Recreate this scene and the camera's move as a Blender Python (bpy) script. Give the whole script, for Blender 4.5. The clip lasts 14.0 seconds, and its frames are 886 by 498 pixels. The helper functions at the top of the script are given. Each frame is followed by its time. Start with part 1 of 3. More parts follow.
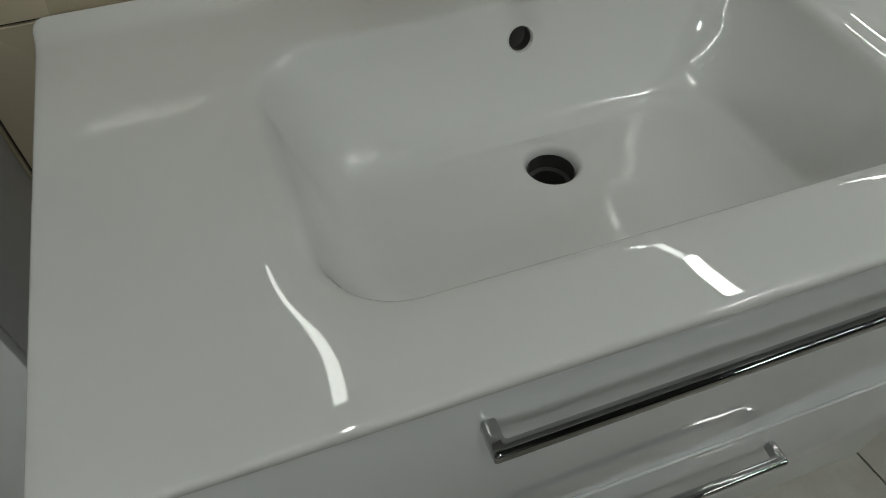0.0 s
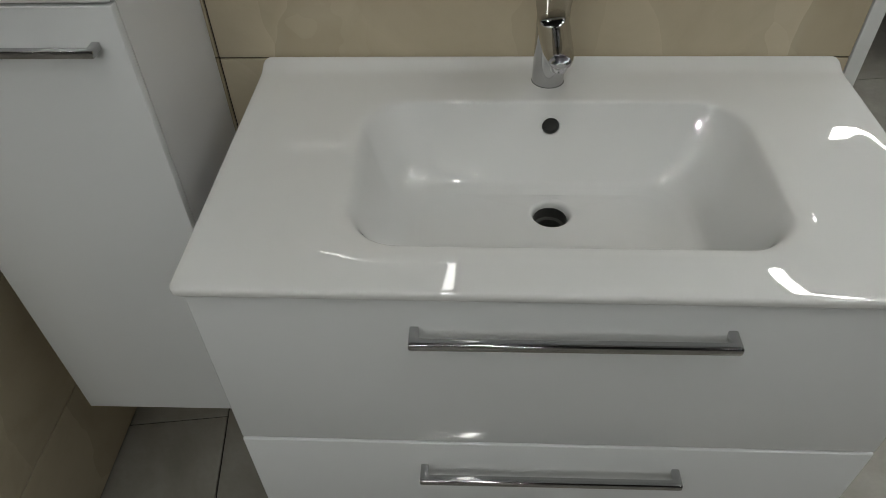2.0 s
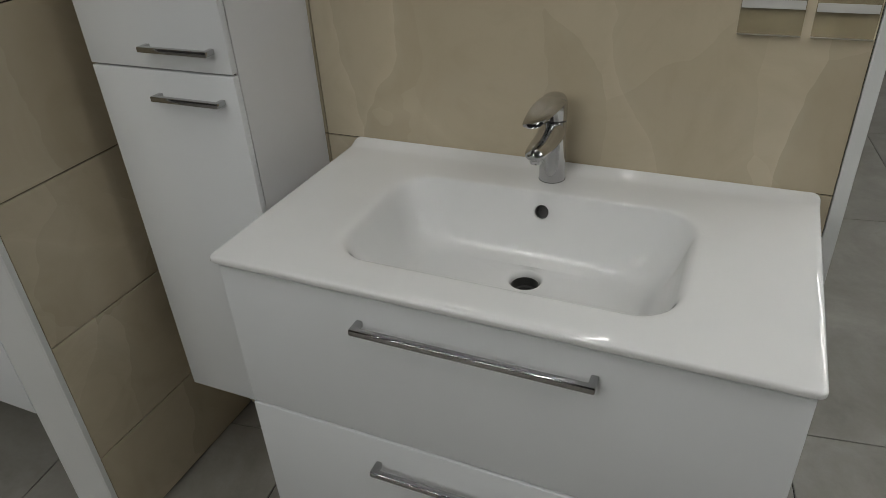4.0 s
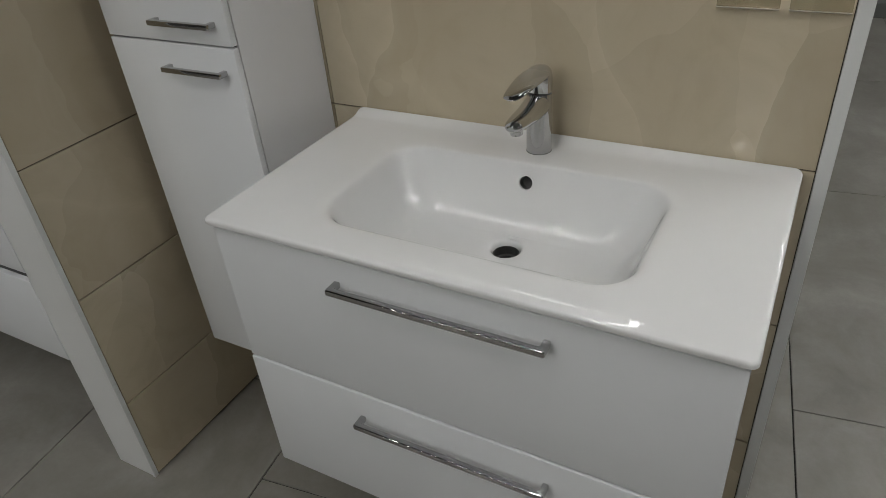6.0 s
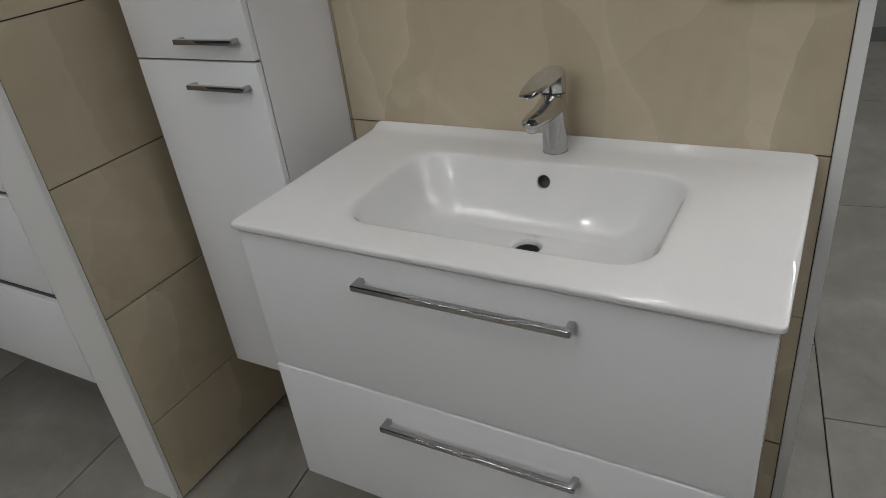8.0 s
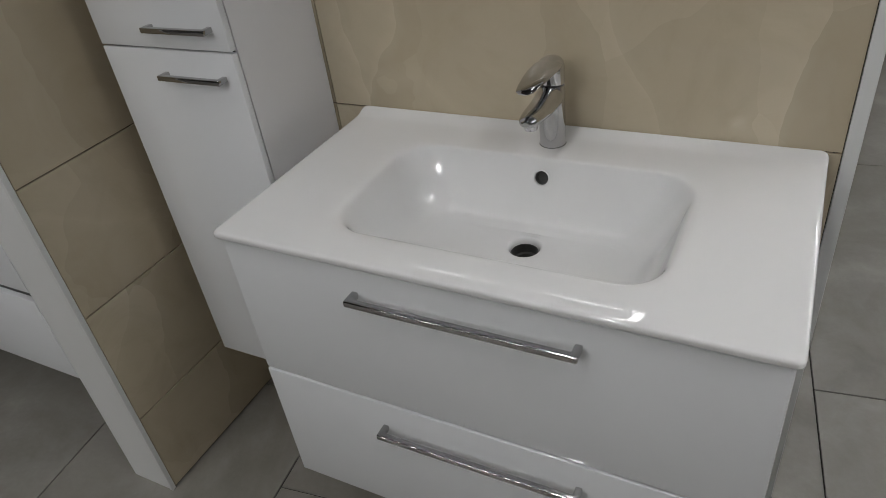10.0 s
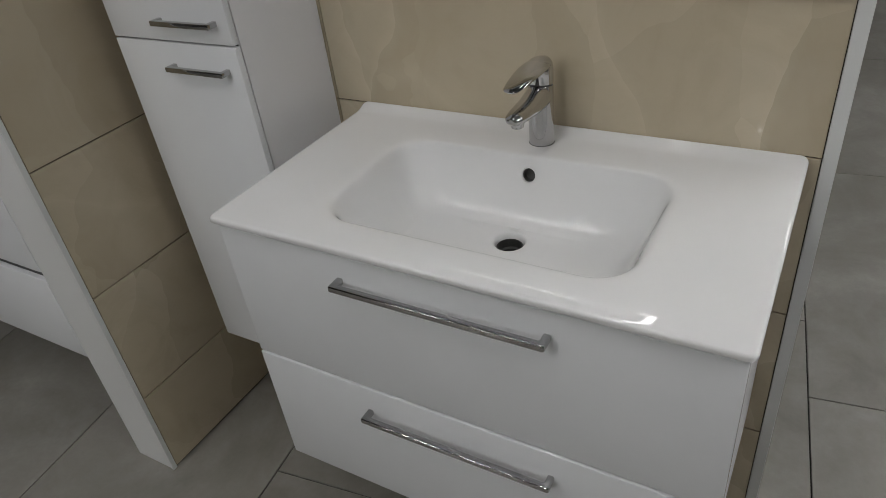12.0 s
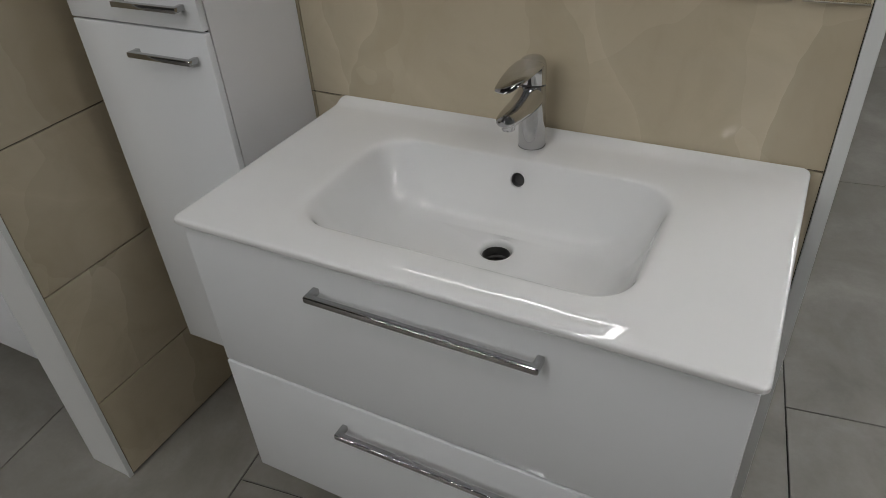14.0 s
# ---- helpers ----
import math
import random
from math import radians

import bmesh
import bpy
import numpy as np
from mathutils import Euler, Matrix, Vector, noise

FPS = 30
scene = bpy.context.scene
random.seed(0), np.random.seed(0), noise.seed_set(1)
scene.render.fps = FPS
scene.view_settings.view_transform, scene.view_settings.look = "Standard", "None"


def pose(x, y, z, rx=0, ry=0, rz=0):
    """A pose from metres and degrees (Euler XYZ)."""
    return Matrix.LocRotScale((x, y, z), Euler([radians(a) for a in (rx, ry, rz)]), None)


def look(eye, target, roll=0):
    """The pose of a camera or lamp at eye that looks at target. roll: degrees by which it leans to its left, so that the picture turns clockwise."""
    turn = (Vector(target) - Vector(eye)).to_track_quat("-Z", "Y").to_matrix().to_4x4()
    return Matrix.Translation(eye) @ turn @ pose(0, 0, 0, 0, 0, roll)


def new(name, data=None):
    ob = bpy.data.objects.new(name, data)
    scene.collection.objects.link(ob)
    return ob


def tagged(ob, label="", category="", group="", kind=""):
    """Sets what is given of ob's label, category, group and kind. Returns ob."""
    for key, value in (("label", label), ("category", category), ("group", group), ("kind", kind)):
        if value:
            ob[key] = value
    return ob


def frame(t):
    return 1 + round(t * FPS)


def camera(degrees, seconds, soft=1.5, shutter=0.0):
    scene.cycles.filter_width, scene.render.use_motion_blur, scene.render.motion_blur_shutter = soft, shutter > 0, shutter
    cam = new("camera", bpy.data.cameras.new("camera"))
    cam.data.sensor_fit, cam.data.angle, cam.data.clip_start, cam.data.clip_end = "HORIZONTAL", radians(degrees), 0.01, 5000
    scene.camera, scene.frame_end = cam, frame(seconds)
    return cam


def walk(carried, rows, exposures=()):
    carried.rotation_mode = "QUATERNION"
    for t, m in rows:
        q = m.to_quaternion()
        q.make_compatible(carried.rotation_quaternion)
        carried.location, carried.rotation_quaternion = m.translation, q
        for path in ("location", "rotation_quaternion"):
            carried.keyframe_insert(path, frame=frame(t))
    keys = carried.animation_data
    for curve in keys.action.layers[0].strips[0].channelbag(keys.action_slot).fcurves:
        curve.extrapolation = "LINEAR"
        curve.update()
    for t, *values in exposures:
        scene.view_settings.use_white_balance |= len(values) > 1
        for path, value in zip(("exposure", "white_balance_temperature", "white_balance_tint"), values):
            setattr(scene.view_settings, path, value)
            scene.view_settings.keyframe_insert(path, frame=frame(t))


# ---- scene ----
cam = camera(65.1, 14.0, soft=0.42)
PATH = [
    (0, (-0.251, -0.609, 1.19), (0.172, 0.582, -0.36), -0.3),
    (0.5, (-0.256, -0.691, 1.208), (0.098, 0.518, -0.346), -1.5),
    (1, (-0.227, -0.768, 1.239), (-0.012, 0.505, -0.289), -2.6),
    (1.5, (-0.159, -0.838, 1.28), (-0.138, 0.501, -0.205), -2.4),
    (2, (-0.105, -0.899, 1.351), (-0.185, 0.534, -0.042), -1.7),
    (2.5, (-0.091, -0.981, 1.389), (-0.213, 0.569, 0.131), -3.0),
    (3, (0.004, -1.045, 1.38), (-0.361, 0.547, 0.226), -2.7),
    (3.5, (0.162, -1.046, 1.359), (-0.413, 0.486, 0.208), -2.9),
    (4, (0.27, -1.082, 1.373), (-0.45, 0.459, 0.321), -3.5),
    (4.2, (0.277, -1.099, 1.369), (-0.429, 0.44, 0.305), -3.5),
    (6.3, (0.404, -1.046, 1.392), (-0.478, 0.367, 0.286), -6.0),
    (6.5, (0.397, -1.033, 1.396), (-0.491, 0.397, 0.316), -6.6),
    (7, (0.395, -1.042, 1.382), (-0.48, 0.436, 0.356), -7.6),
    (7.5, (0.402, -1.085, 1.35), (-0.493, 0.396, 0.349), -7.5),
    (8, (0.409, -1.12, 1.327), (-0.51, 0.353, 0.333), -7.5),
    (8.2, (0.416, -1.13, 1.32), (-0.502, 0.337, 0.318), -7.4),
    (10.3, (0.346, -1.037, 1.395), (-0.49, 0.366, 0.241), -8.1),
    (10.5, (0.359, -1.04, 1.392), (-0.486, 0.358, 0.238), -7.9),
    (11, (0.397, -1.042, 1.395), (-0.473, 0.331, 0.229), -7.4),
    (11.5, (0.425, -1.053, 1.4), (-0.481, 0.314, 0.255), -8.3),
    (12, (0.421, -1.049, 1.391), (-0.48, 0.33, 0.257), -7.5),
    (12.5, (0.378, -1.014, 1.382), (-0.486, 0.359, 0.213), -7.3),
    (13, (0.356, -0.994, 1.382), (-0.469, 0.397, 0.206), -7.0),
    (13.5, (0.358, -0.999, 1.387), (-0.473, 0.402, 0.226), -6.3),
    (14, (0.362, -1.001, 1.377), (-0.446, 0.41, 0.212), -4.4),
]
EXPOSURES = [(0.0, -0.62, 6450, 2.0), (0.5, -0.55, 6450, 3.5), (1.5, -0.37, 6500, 6.0), (2.5, -0.33, 6520, 7.5), (4.0, -0.25, 6480, 9.0), (6.5, -0.13, 6430, 11.0),
             (7.0, -0.17, 6420, 11.5), (8.0, -0.12, 6390, 12.3), (11.0, -0.12, 6360, 12.8), (13.0, -0.15, 6400, 12.0), (14.0, -0.21, 6400, 12.0)]
walk(cam, [(t, look(eye, target, roll)) for t, eye, target, roll in PATH], EXPOSURES)

# ---- world and light ----
world = bpy.data.worlds.new("world")
scene.world = world
world.use_nodes = True
world.node_tree.nodes["Background"].inputs[0].default_value = (0.9, 0.95, 1.0, 1)
world.node_tree.nodes["Background"].inputs[1].default_value = 0.02
LAMP = 45.0        # slim ceiling fixtures
SPOT = 1050.0      # small round track spots

# ---- materials ----


def material(name, base, rough, metal=0.0, coat=0.0):
    m = bpy.data.materials.new(name)
    m.use_nodes = True
    n = m.node_tree.nodes
    b = n["Principled BSDF"]
    b.inputs["Base Color"].default_value = (*base, 1)
    b.inputs["Roughness"].default_value = rough
    b.inputs["Metallic"].default_value = metal
    b.inputs["Coat Weight"].default_value = coat
    b.inputs["Coat Roughness"].default_value = 0.03
    return m, n, m.node_tree.links, b


def place(n, l, scale=1.0, shuffle=0.0):
    """World-size coordinates, shifted from object to object by shuffle."""
    geo = n.new("ShaderNodeNewGeometry")
    vm = n.new("ShaderNodeVectorMath")
    vm.operation = "MULTIPLY_ADD"
    vm.inputs[1].default_value = (scale,) * 3
    l.new(geo.outputs["Position"], vm.inputs[0])
    if shuffle:
        info = n.new("ShaderNodeObjectInfo")
        k = n.new("ShaderNodeVectorMath")
        k.operation = "MULTIPLY"
        k.inputs[1].default_value = (shuffle, shuffle * 1.7, shuffle * 0.6)
        l.new(info.outputs["Random"], k.inputs[0])
        l.new(k.outputs[0], vm.inputs[2])
    return vm.outputs[0]


def grain(n, l, co, scale, detail=4, rough=0.55, warp=0.0):
    t = n.new("ShaderNodeTexNoise")
    t.inputs["Scale"].default_value = scale
    t.inputs["Detail"].default_value = detail
    t.inputs["Roughness"].default_value = rough
    t.inputs["Distortion"].default_value = warp
    l.new(co, t.inputs["Vector"])
    return t.outputs["Fac"]


def ramp(n, l, fac, stops):
    r = n.new("ShaderNodeValToRGB")
    e = r.color_ramp.elements
    while len(e) < len(stops):
        e.new(0.5)
    for k, (pos, col) in zip(e, stops):
        k.position, k.color = pos, (*col, 1) if len(col) == 3 else col
    l.new(fac, r.inputs[0])
    return r.outputs[0]


def mix(n, l, a, b, fac, kind="MIX"):
    m = n.new("ShaderNodeMix")
    m.data_type, m.blend_type = "RGBA", kind
    for sock, v in ((m.inputs[6], a), (m.inputs[7], b), (m.inputs[0], fac)):
        if isinstance(v, bpy.types.NodeSocket):
            l.new(v, sock)
        elif isinstance(v, tuple):
            sock.default_value = (*v, 1)
        else:
            sock.default_value = v
    return m.outputs[2]


def bump(n, l, b, height, strength, dist):
    k = n.new("ShaderNodeBump")
    k.inputs["Strength"].default_value = strength
    k.inputs["Distance"].default_value = dist
    l.new(height, k.inputs["Height"])
    l.new(k.outputs[0], b.inputs["Normal"])


def grey(v, warm=0.0):
    return (v * (1 + warm), v, v * (1 - warm))


def make_ceramic():
    m, n, l, b = material("glazed_ceramic", grey(0.70), 0.012)
    co = place(n, l)
    b.inputs["IOR"].default_value = 1.58
    l.new(ramp(n, l, grain(n, l, co, 6), [(0.3, (0.685, 0.695, 0.697)), (0.7, (0.715, 0.72, 0.718))]), b.inputs["Base Color"])
    l.new(ramp(n, l, grain(n, l, co, 30, 6), [(0.35, grey(0.006)), (0.75, grey(0.02))]), b.inputs["Roughness"])
    bump(n, l, b, grain(n, l, co, 18, 1, 0.4), 0.10, 0.0020)
    return m


def make_lacquer(name, base, rough=0.028, wave=0.03):
    m, n, l, b = material(name, base, rough)
    co = place(n, l)
    dark = tuple(c * 0.965 for c in base)
    l.new(ramp(n, l, grain(n, l, co, 4), [(0.3, dark), (0.7, base)]), b.inputs["Base Color"])
    l.new(ramp(n, l, grain(n, l, co, 12, 3), [(0.25, grey(rough * 0.85)), (0.8, grey(rough * 1.15))]), b.inputs["Roughness"])
    bump(n, l, b, grain(n, l, co, 30, 1, 0.4), wave, 0.0012)
    return m


def make_wall_tile():
    """Onyx-like tile: large soft facets, each shaded across, with crisp edges and faint veins."""
    m, n, l, b = material("polished_beige_tile", (0.431, 0.363, 0.251), 0.05)
    co = place(n, l, 1.0, 7.0)
    warp = n.new("ShaderNodeTexNoise")
    warp.inputs["Scale"].default_value, warp.inputs["Detail"].default_value = 2.6, 4
    l.new(co, warp.inputs["Vector"])
    add = n.new("ShaderNodeVectorMath")
    add.operation = "MULTIPLY_ADD"
    add.inputs[1].default_value = (0.22, 0.22, 0.22)
    l.new(warp.outputs["Color"], add.inputs[0])
    l.new(co, add.inputs[2])
    lean = n.new("ShaderNodeMapping")
    lean.inputs["Rotation"].default_value = (radians(38), radians(-35), radians(12))
    lean.inputs["Scale"].default_value = (1.0, 0.8, 0.62)
    l.new(add.outputs[0], lean.inputs["Vector"])

    def facets(scale, slope):
        v = n.new("ShaderNodeTexVoronoi")
        v.inputs["Scale"].default_value = scale
        l.new(lean.outputs[0], v.inputs["Vector"])
        off = n.new("ShaderNodeVectorMath")
        off.operation = "SUBTRACT"
        l.new(lean.outputs[0], off.inputs[0])
        l.new(v.outputs["Position"], off.inputs[1])
        dot = n.new("ShaderNodeVectorMath")
        dot.operation = "DOT_PRODUCT"
        dot.inputs[1].default_value = slope
        l.new(off.outputs[0], dot.inputs[0])
        half = n.new("ShaderNodeMath")
        half.operation = "ADD"
        half.inputs[1].default_value = 0.5
        l.new(dot.outputs["Value"], half.inputs[0])
        return half.outputs[0]

    dark, middle, light = (0.350, 0.297, 0.206), (0.470, 0.409, 0.298), (0.590, 0.525, 0.394)
    large = ramp(n, l, facets(2.4, (1.1, 0.7, 1.0)), [(0.15, dark), (0.5, middle), (0.85, light)])
    small = ramp(n, l, facets(5.2, (-1.6, 1.8, 1.2)), [(0.2, dark), (0.5, middle), (0.8, light)])
    cloud = ramp(n, l, grain(n, l, co, 2.4, 5, 0.6, 0.8), [(0.3, (0.418, 0.360, 0.258)), (0.7, (0.540, 0.476, 0.354))])
    base = mix(n, l, mix(n, l, large, small, 0.35), cloud, 0.30)
    edge = n.new("ShaderNodeTexVoronoi")
    edge.feature = "DISTANCE_TO_EDGE"
    edge.inputs["Scale"].default_value = 2.4
    l.new(lean.outputs[0], edge.inputs["Vector"])
    vein = ramp(n, l, edge.outputs["Distance"], [(0.0, grey(0.20)), (0.03, grey(0.06)), (0.15, grey(0.0))])
    base = mix(n, l, base, (0.610, 0.548, 0.420), vein)
    smoke = ramp(n, l, grain(n, l, co, 5.0, 6, 0.6, 2.0), [(0.47, grey(0.0)), (0.66, grey(0.28))])
    base = mix(n, l, base, (0.388, 0.330, 0.226), smoke)
    l.new(base, b.inputs["Base Color"])
    l.new(ramp(n, l, grain(n, l, co, 18, 5), [(0.3, grey(0.025)), (0.75, grey(0.06))]), b.inputs["Roughness"])
    bump(n, l, b, grain(n, l, co, 9, 2), 0.05, 0.003)
    return m


def make_floor_tile():
    m, n, l, b = material("grey_stoneware", grey(0.2), 0.4)
    co = place(n, l, 1.0, 9.0)
    big = ramp(n, l, grain(n, l, co, 2.6, 6, 0.62, 0.6), [(0.28, (0.180, 0.172, 0.152)), (0.5, (0.260, 0.250, 0.227)), (0.74, (0.345, 0.333, 0.306))])
    fine = ramp(n, l, grain(n, l, co, 60, 7, 0.7), [(0.3, grey(0.42)), (0.7, grey(0.58))])
    base = mix(n, l, big, fine, 0.35, "OVERLAY")
    drift = ramp(n, l, grain(n, l, place(n, l, 1.0, 5.0), 5.5, 3, 0.5, 0.5), [(0.35, grey(0.0)), (0.70, grey(0.45))])
    base = mix(n, l, base, (0.185, 0.172, 0.145), drift)
    l.new(base, b.inputs["Base Color"])
    l.new(ramp(n, l, grain(n, l, co, 8, 3), [(0.3, grey(0.30)), (0.75, grey(0.38))]), b.inputs["Roughness"])
    bump(n, l, b, grain(n, l, co, 120, 5), 0.10, 0.001)
    return m


def make_chrome():
    m, n, l, b = material("chrome", grey(0.55), 0.03, 1.0)
    co = place(n, l)
    l.new(ramp(n, l, grain(n, l, co, 12, 2), [(0.3, grey(0.018)), (0.8, grey(0.032))]), b.inputs["Roughness"])
    return m


def make_plaster(name, base, rough=0.8):
    m, n, l, b = material(name, base, rough)
    co = place(n, l)
    l.new(ramp(n, l, grain(n, l, co, 3, 5), [(0.3, tuple(c * 0.9 for c in base)), (0.7, base)]), b.inputs["Base Color"])
    bump(n, l, b, grain(n, l, co, 180, 4), 0.15, 0.001)
    return m


def make_glow(name, colour, strength):
    m, n, l, b = material(name, (0.8, 0.8, 0.8), 0.5)
    b.inputs["Emission Color"].default_value = (*colour, 1)
    b.inputs["Emission Strength"].default_value = strength
    return m


CERAMIC = make_ceramic()
BAR = material("bar_chrome", grey(0.42), 0.085, 1.0)[0]
LACQUER = make_lacquer("white_lacquer", (0.705, 0.725, 0.740))
LACQUER.node_tree.nodes["Principled BSDF"].inputs["IOR"].default_value = 1.62
CARCASS = make_lacquer("white_melamine", (0.70, 0.705, 0.72), 0.36, 0.05)
PANEL = make_lacquer("white_panel", (0.70, 0.71, 0.70), 0.36, 0.02)
TRIM = make_lacquer("grey_white_trim", (0.66, 0.675, 0.665), 0.34, 0.02)
WALL_TILE = make_wall_tile()
FLOOR_TILE = make_floor_tile()
CHROME = make_chrome()
GROUT = make_plaster("dark_grout", (0.035, 0.03, 0.024), 0.9)
FLOOR_GROUT = make_plaster("floor_grout", (0.022, 0.021, 0.018), 0.9)
PLASTER = make_plaster("grey_plaster", (0.13, 0.13, 0.127))
FAR_WALL = make_plaster("mottled_grey_wall", (0.30, 0.32, 0.305), 0.6)
PLINTH = make_plaster("grey_plinth", (0.18, 0.19, 0.182), 0.5)
CEILING = make_plaster("ceiling_dark", (0.05, 0.05, 0.05))
DARK = material("dark_cavity", grey(0.035), 0.4)[0]
# hole interiors: the shade inside overflow and drain is put into these colours
HOLE_SHADE = make_plaster("hole_shade_grey", (0.05, 0.05, 0.047), 0.45)
DRAIN_SHADE = make_plaster("drain_shade_dark", (0.02, 0.02, 0.02), 0.4)
PAPER = make_plaster("white_card", (0.52, 0.52, 0.50), 0.7)
FOLD = make_plaster("acrylic_fold", (0.36, 0.335, 0.28), 0.3)
LAMP_GLOW = make_glow("lamp_diffuser", (1.015, 1.0, 0.965), LAMP)
SPOT_GLOW = make_glow("spot_lens", (1.02, 1.0, 0.95), SPOT)
MIRROR = material("mirror_glass", grey(0.88), 0.004, 1.0)[0]
ACRYLIC, an, al, ab = material("clear_acrylic", (0.52, 0.51, 0.46), 0.06)
ab.inputs["Transmission Weight"].default_value = 1.0
ab.inputs["IOR"].default_value = 1.12

# ---- builders ----
BASE = {}


def thing(name, at, label, category, group="", kind=""):
    e = new(name)
    e.location = at
    e.empty_display_size = 0.05
    BASE[e] = Vector(at)
    return tagged(e, label, category, group, kind)


def link(name, bm, mat, smooth=False, origin=(0, 0, 0)):
    me = bpy.data.meshes.new(name)
    bmesh.ops.translate(bm, verts=bm.verts, vec=-Vector(origin))
    bmesh.ops.recalc_face_normals(bm, faces=bm.faces)
    bm.to_mesh(me)
    bm.free()
    me.materials.append(mat)
    if smooth:
        me.shade_smooth()
        me.set_sharp_from_angle(angle=radians(40))
    return new(name, me)


def part(name, bm, mat, parent, label="", smooth=False):
    """One mesh under a thing or a part; the bmesh is given in world coordinates."""
    ob = link(name, bm, mat, smooth, BASE[parent])
    ob.parent = parent
    BASE[ob] = BASE[parent]
    return tagged(ob, label)


def structure(name, bm, mat, label, category, smooth=False):
    ob = tagged(link(name, bm, mat, smooth), label, category, kind="structure")
    BASE[ob] = Vector((0, 0, 0))
    return ob


def box(x0, x1, y0, y1, z0, z1, bev=0.0, seg=2, bm=None):
    own = bmesh.new()
    bmesh.ops.create_cube(own, size=1)
    for v in own.verts:
        v.co = Vector((x0 + (v.co.x + 0.5) * (x1 - x0), y0 + (v.co.y + 0.5) * (y1 - y0), z0 + (v.co.z + 0.5) * (z1 - z0)))
    if bev:
        bmesh.ops.bevel(own, geom=own.edges, offset=bev, segments=seg, profile=0.5, affect="EDGES")
    if bm is None:
        return own
    me = bpy.data.meshes.new("tmp")
    own.to_mesh(me)
    own.free()
    bm.from_mesh(me)
    bpy.data.meshes.remove(me)
    return bm


def loft(rings, close_first=False, close_last=False, bm=None):
    """Skin over closed rings of equal length."""
    bm = bm or bmesh.new()
    rows = [[bm.verts.new(p) for p in r] for r in rings]
    k = len(rows[0])
    for a, b in zip(rows, rows[1:]):
        for i in range(k):
            bm.faces.new((a[i], a[(i + 1) % k], b[(i + 1) % k], b[i]))
    if close_first:
        bm.faces.new(rows[0][::-1])
    if close_last:
        bm.faces.new(rows[-1])
    return bm


def round_rect_rays(angles, centre, x0, x1, y0, y1, r):
    """Where rays from the centre leave a rectangle with rounded corners."""
    ca, sa = np.cos(angles), np.sin(angles)
    lo, hi = np.zeros_like(angles), np.full_like(angles, 3.0)
    mx, my, hx, hy = (x0 + x1) / 2, (y0 + y1) / 2, (x1 - x0) / 2 - r, (y1 - y0) / 2 - r
    for _ in range(48):
        mid = (lo + hi) / 2
        qx = np.abs(centre[0] + mid * ca - mx) - hx
        qy = np.abs(centre[1] + mid * sa - my) - hy
        d = np.hypot(np.maximum(qx, 0), np.maximum(qy, 0)) + np.minimum(np.maximum(qx, qy), 0) - r
        lo, hi = np.where(d < 0, mid, lo), np.where(d < 0, hi, mid)
    return np.stack([centre[0] + lo * ca, centre[1] + lo * sa], 1)


def bar_handle(parent, x0, x1, front, reach, z, size=0.010, soft=0.0022, label="chrome square bar handle"):
    """A square bar on two posts, with mitred corners, before a front that faces -y."""
    h = size / 2
    path = [Vector((x0 + h, front, z)), Vector((x0 + h, front - reach + h, z)), Vector((x1 - h, front - reach + h, z)), Vector((x1 - h, front, z))]
    turn = [Vector((1, 0, 0)), Vector((1, 1, 0)), Vector((-1, 1, 0)), Vector((-1, 0, 0))]
    rings = []
    for p, s in zip(path, turn):
        rings.append([p + s * h + Vector((0, 0, h)), p - s * h + Vector((0, 0, h)), p - s * h - Vector((0, 0, h)), p + s * h - Vector((0, 0, h))])
    bm = loft(rings, True, True)
    bmesh.ops.bevel(bm, geom=bm.edges, offset=soft, segments=4, profile=0.5, affect="EDGES")
    return part("handle", bm, BAR, parent, label, True)


# ---- the bay: floor, partitions, tiles ----
ROOM = (-4.2, 4.0, -5.6, 3.93)
WALL_TOP, CEIL = 2.15, 3.0
TILE_L, TILE_R = -0.861, 0.4210
floor = structure("floor", box(ROOM[0], ROOM[1], ROOM[2], ROOM[3], -0.12, -0.004), FLOOR_GROUT, "grey stoneware tiled showroom floor with dark joints", "floor")
ceiling = structure("ceiling", box(ROOM[0], ROOM[1], ROOM[2], ROOM[3], CEIL, CEIL + 0.1), CEILING, "plain dark showroom ceiling with slim light fixtures", "ceiling")
structure("wall_north", box(ROOM[0], ROOM[1], ROOM[3], ROOM[3] + 0.12, -0.1, CEIL), FAR_WALL, "mottled grey far wall behind the display bays", "wall")
structure("wall_south", box(ROOM[0], ROOM[1], ROOM[2] - 0.12, ROOM[2], -0.1, CEIL), PLASTER, "plain grey plastered wall of the showroom", "wall")
structure("wall_west", box(ROOM[0] - 0.12, ROOM[0], ROOM[2], ROOM[3], -0.1, CEIL), PLASTER, "plain grey plastered wall of the showroom", "wall")
structure("wall_east", box(ROOM[1], ROOM[1] + 0.12, ROOM[2], ROOM[3], -0.1, CEIL), PLASTER, "plain grey plastered wall of the showroom", "wall")
structure("baseboard", box(ROOM[0], ROOM[1], ROOM[3] - 0.02, ROOM[3] - 0.001, 0.0, 0.085, 0.003), PLINTH, "low grey plinth along the far wall", "baseboard")

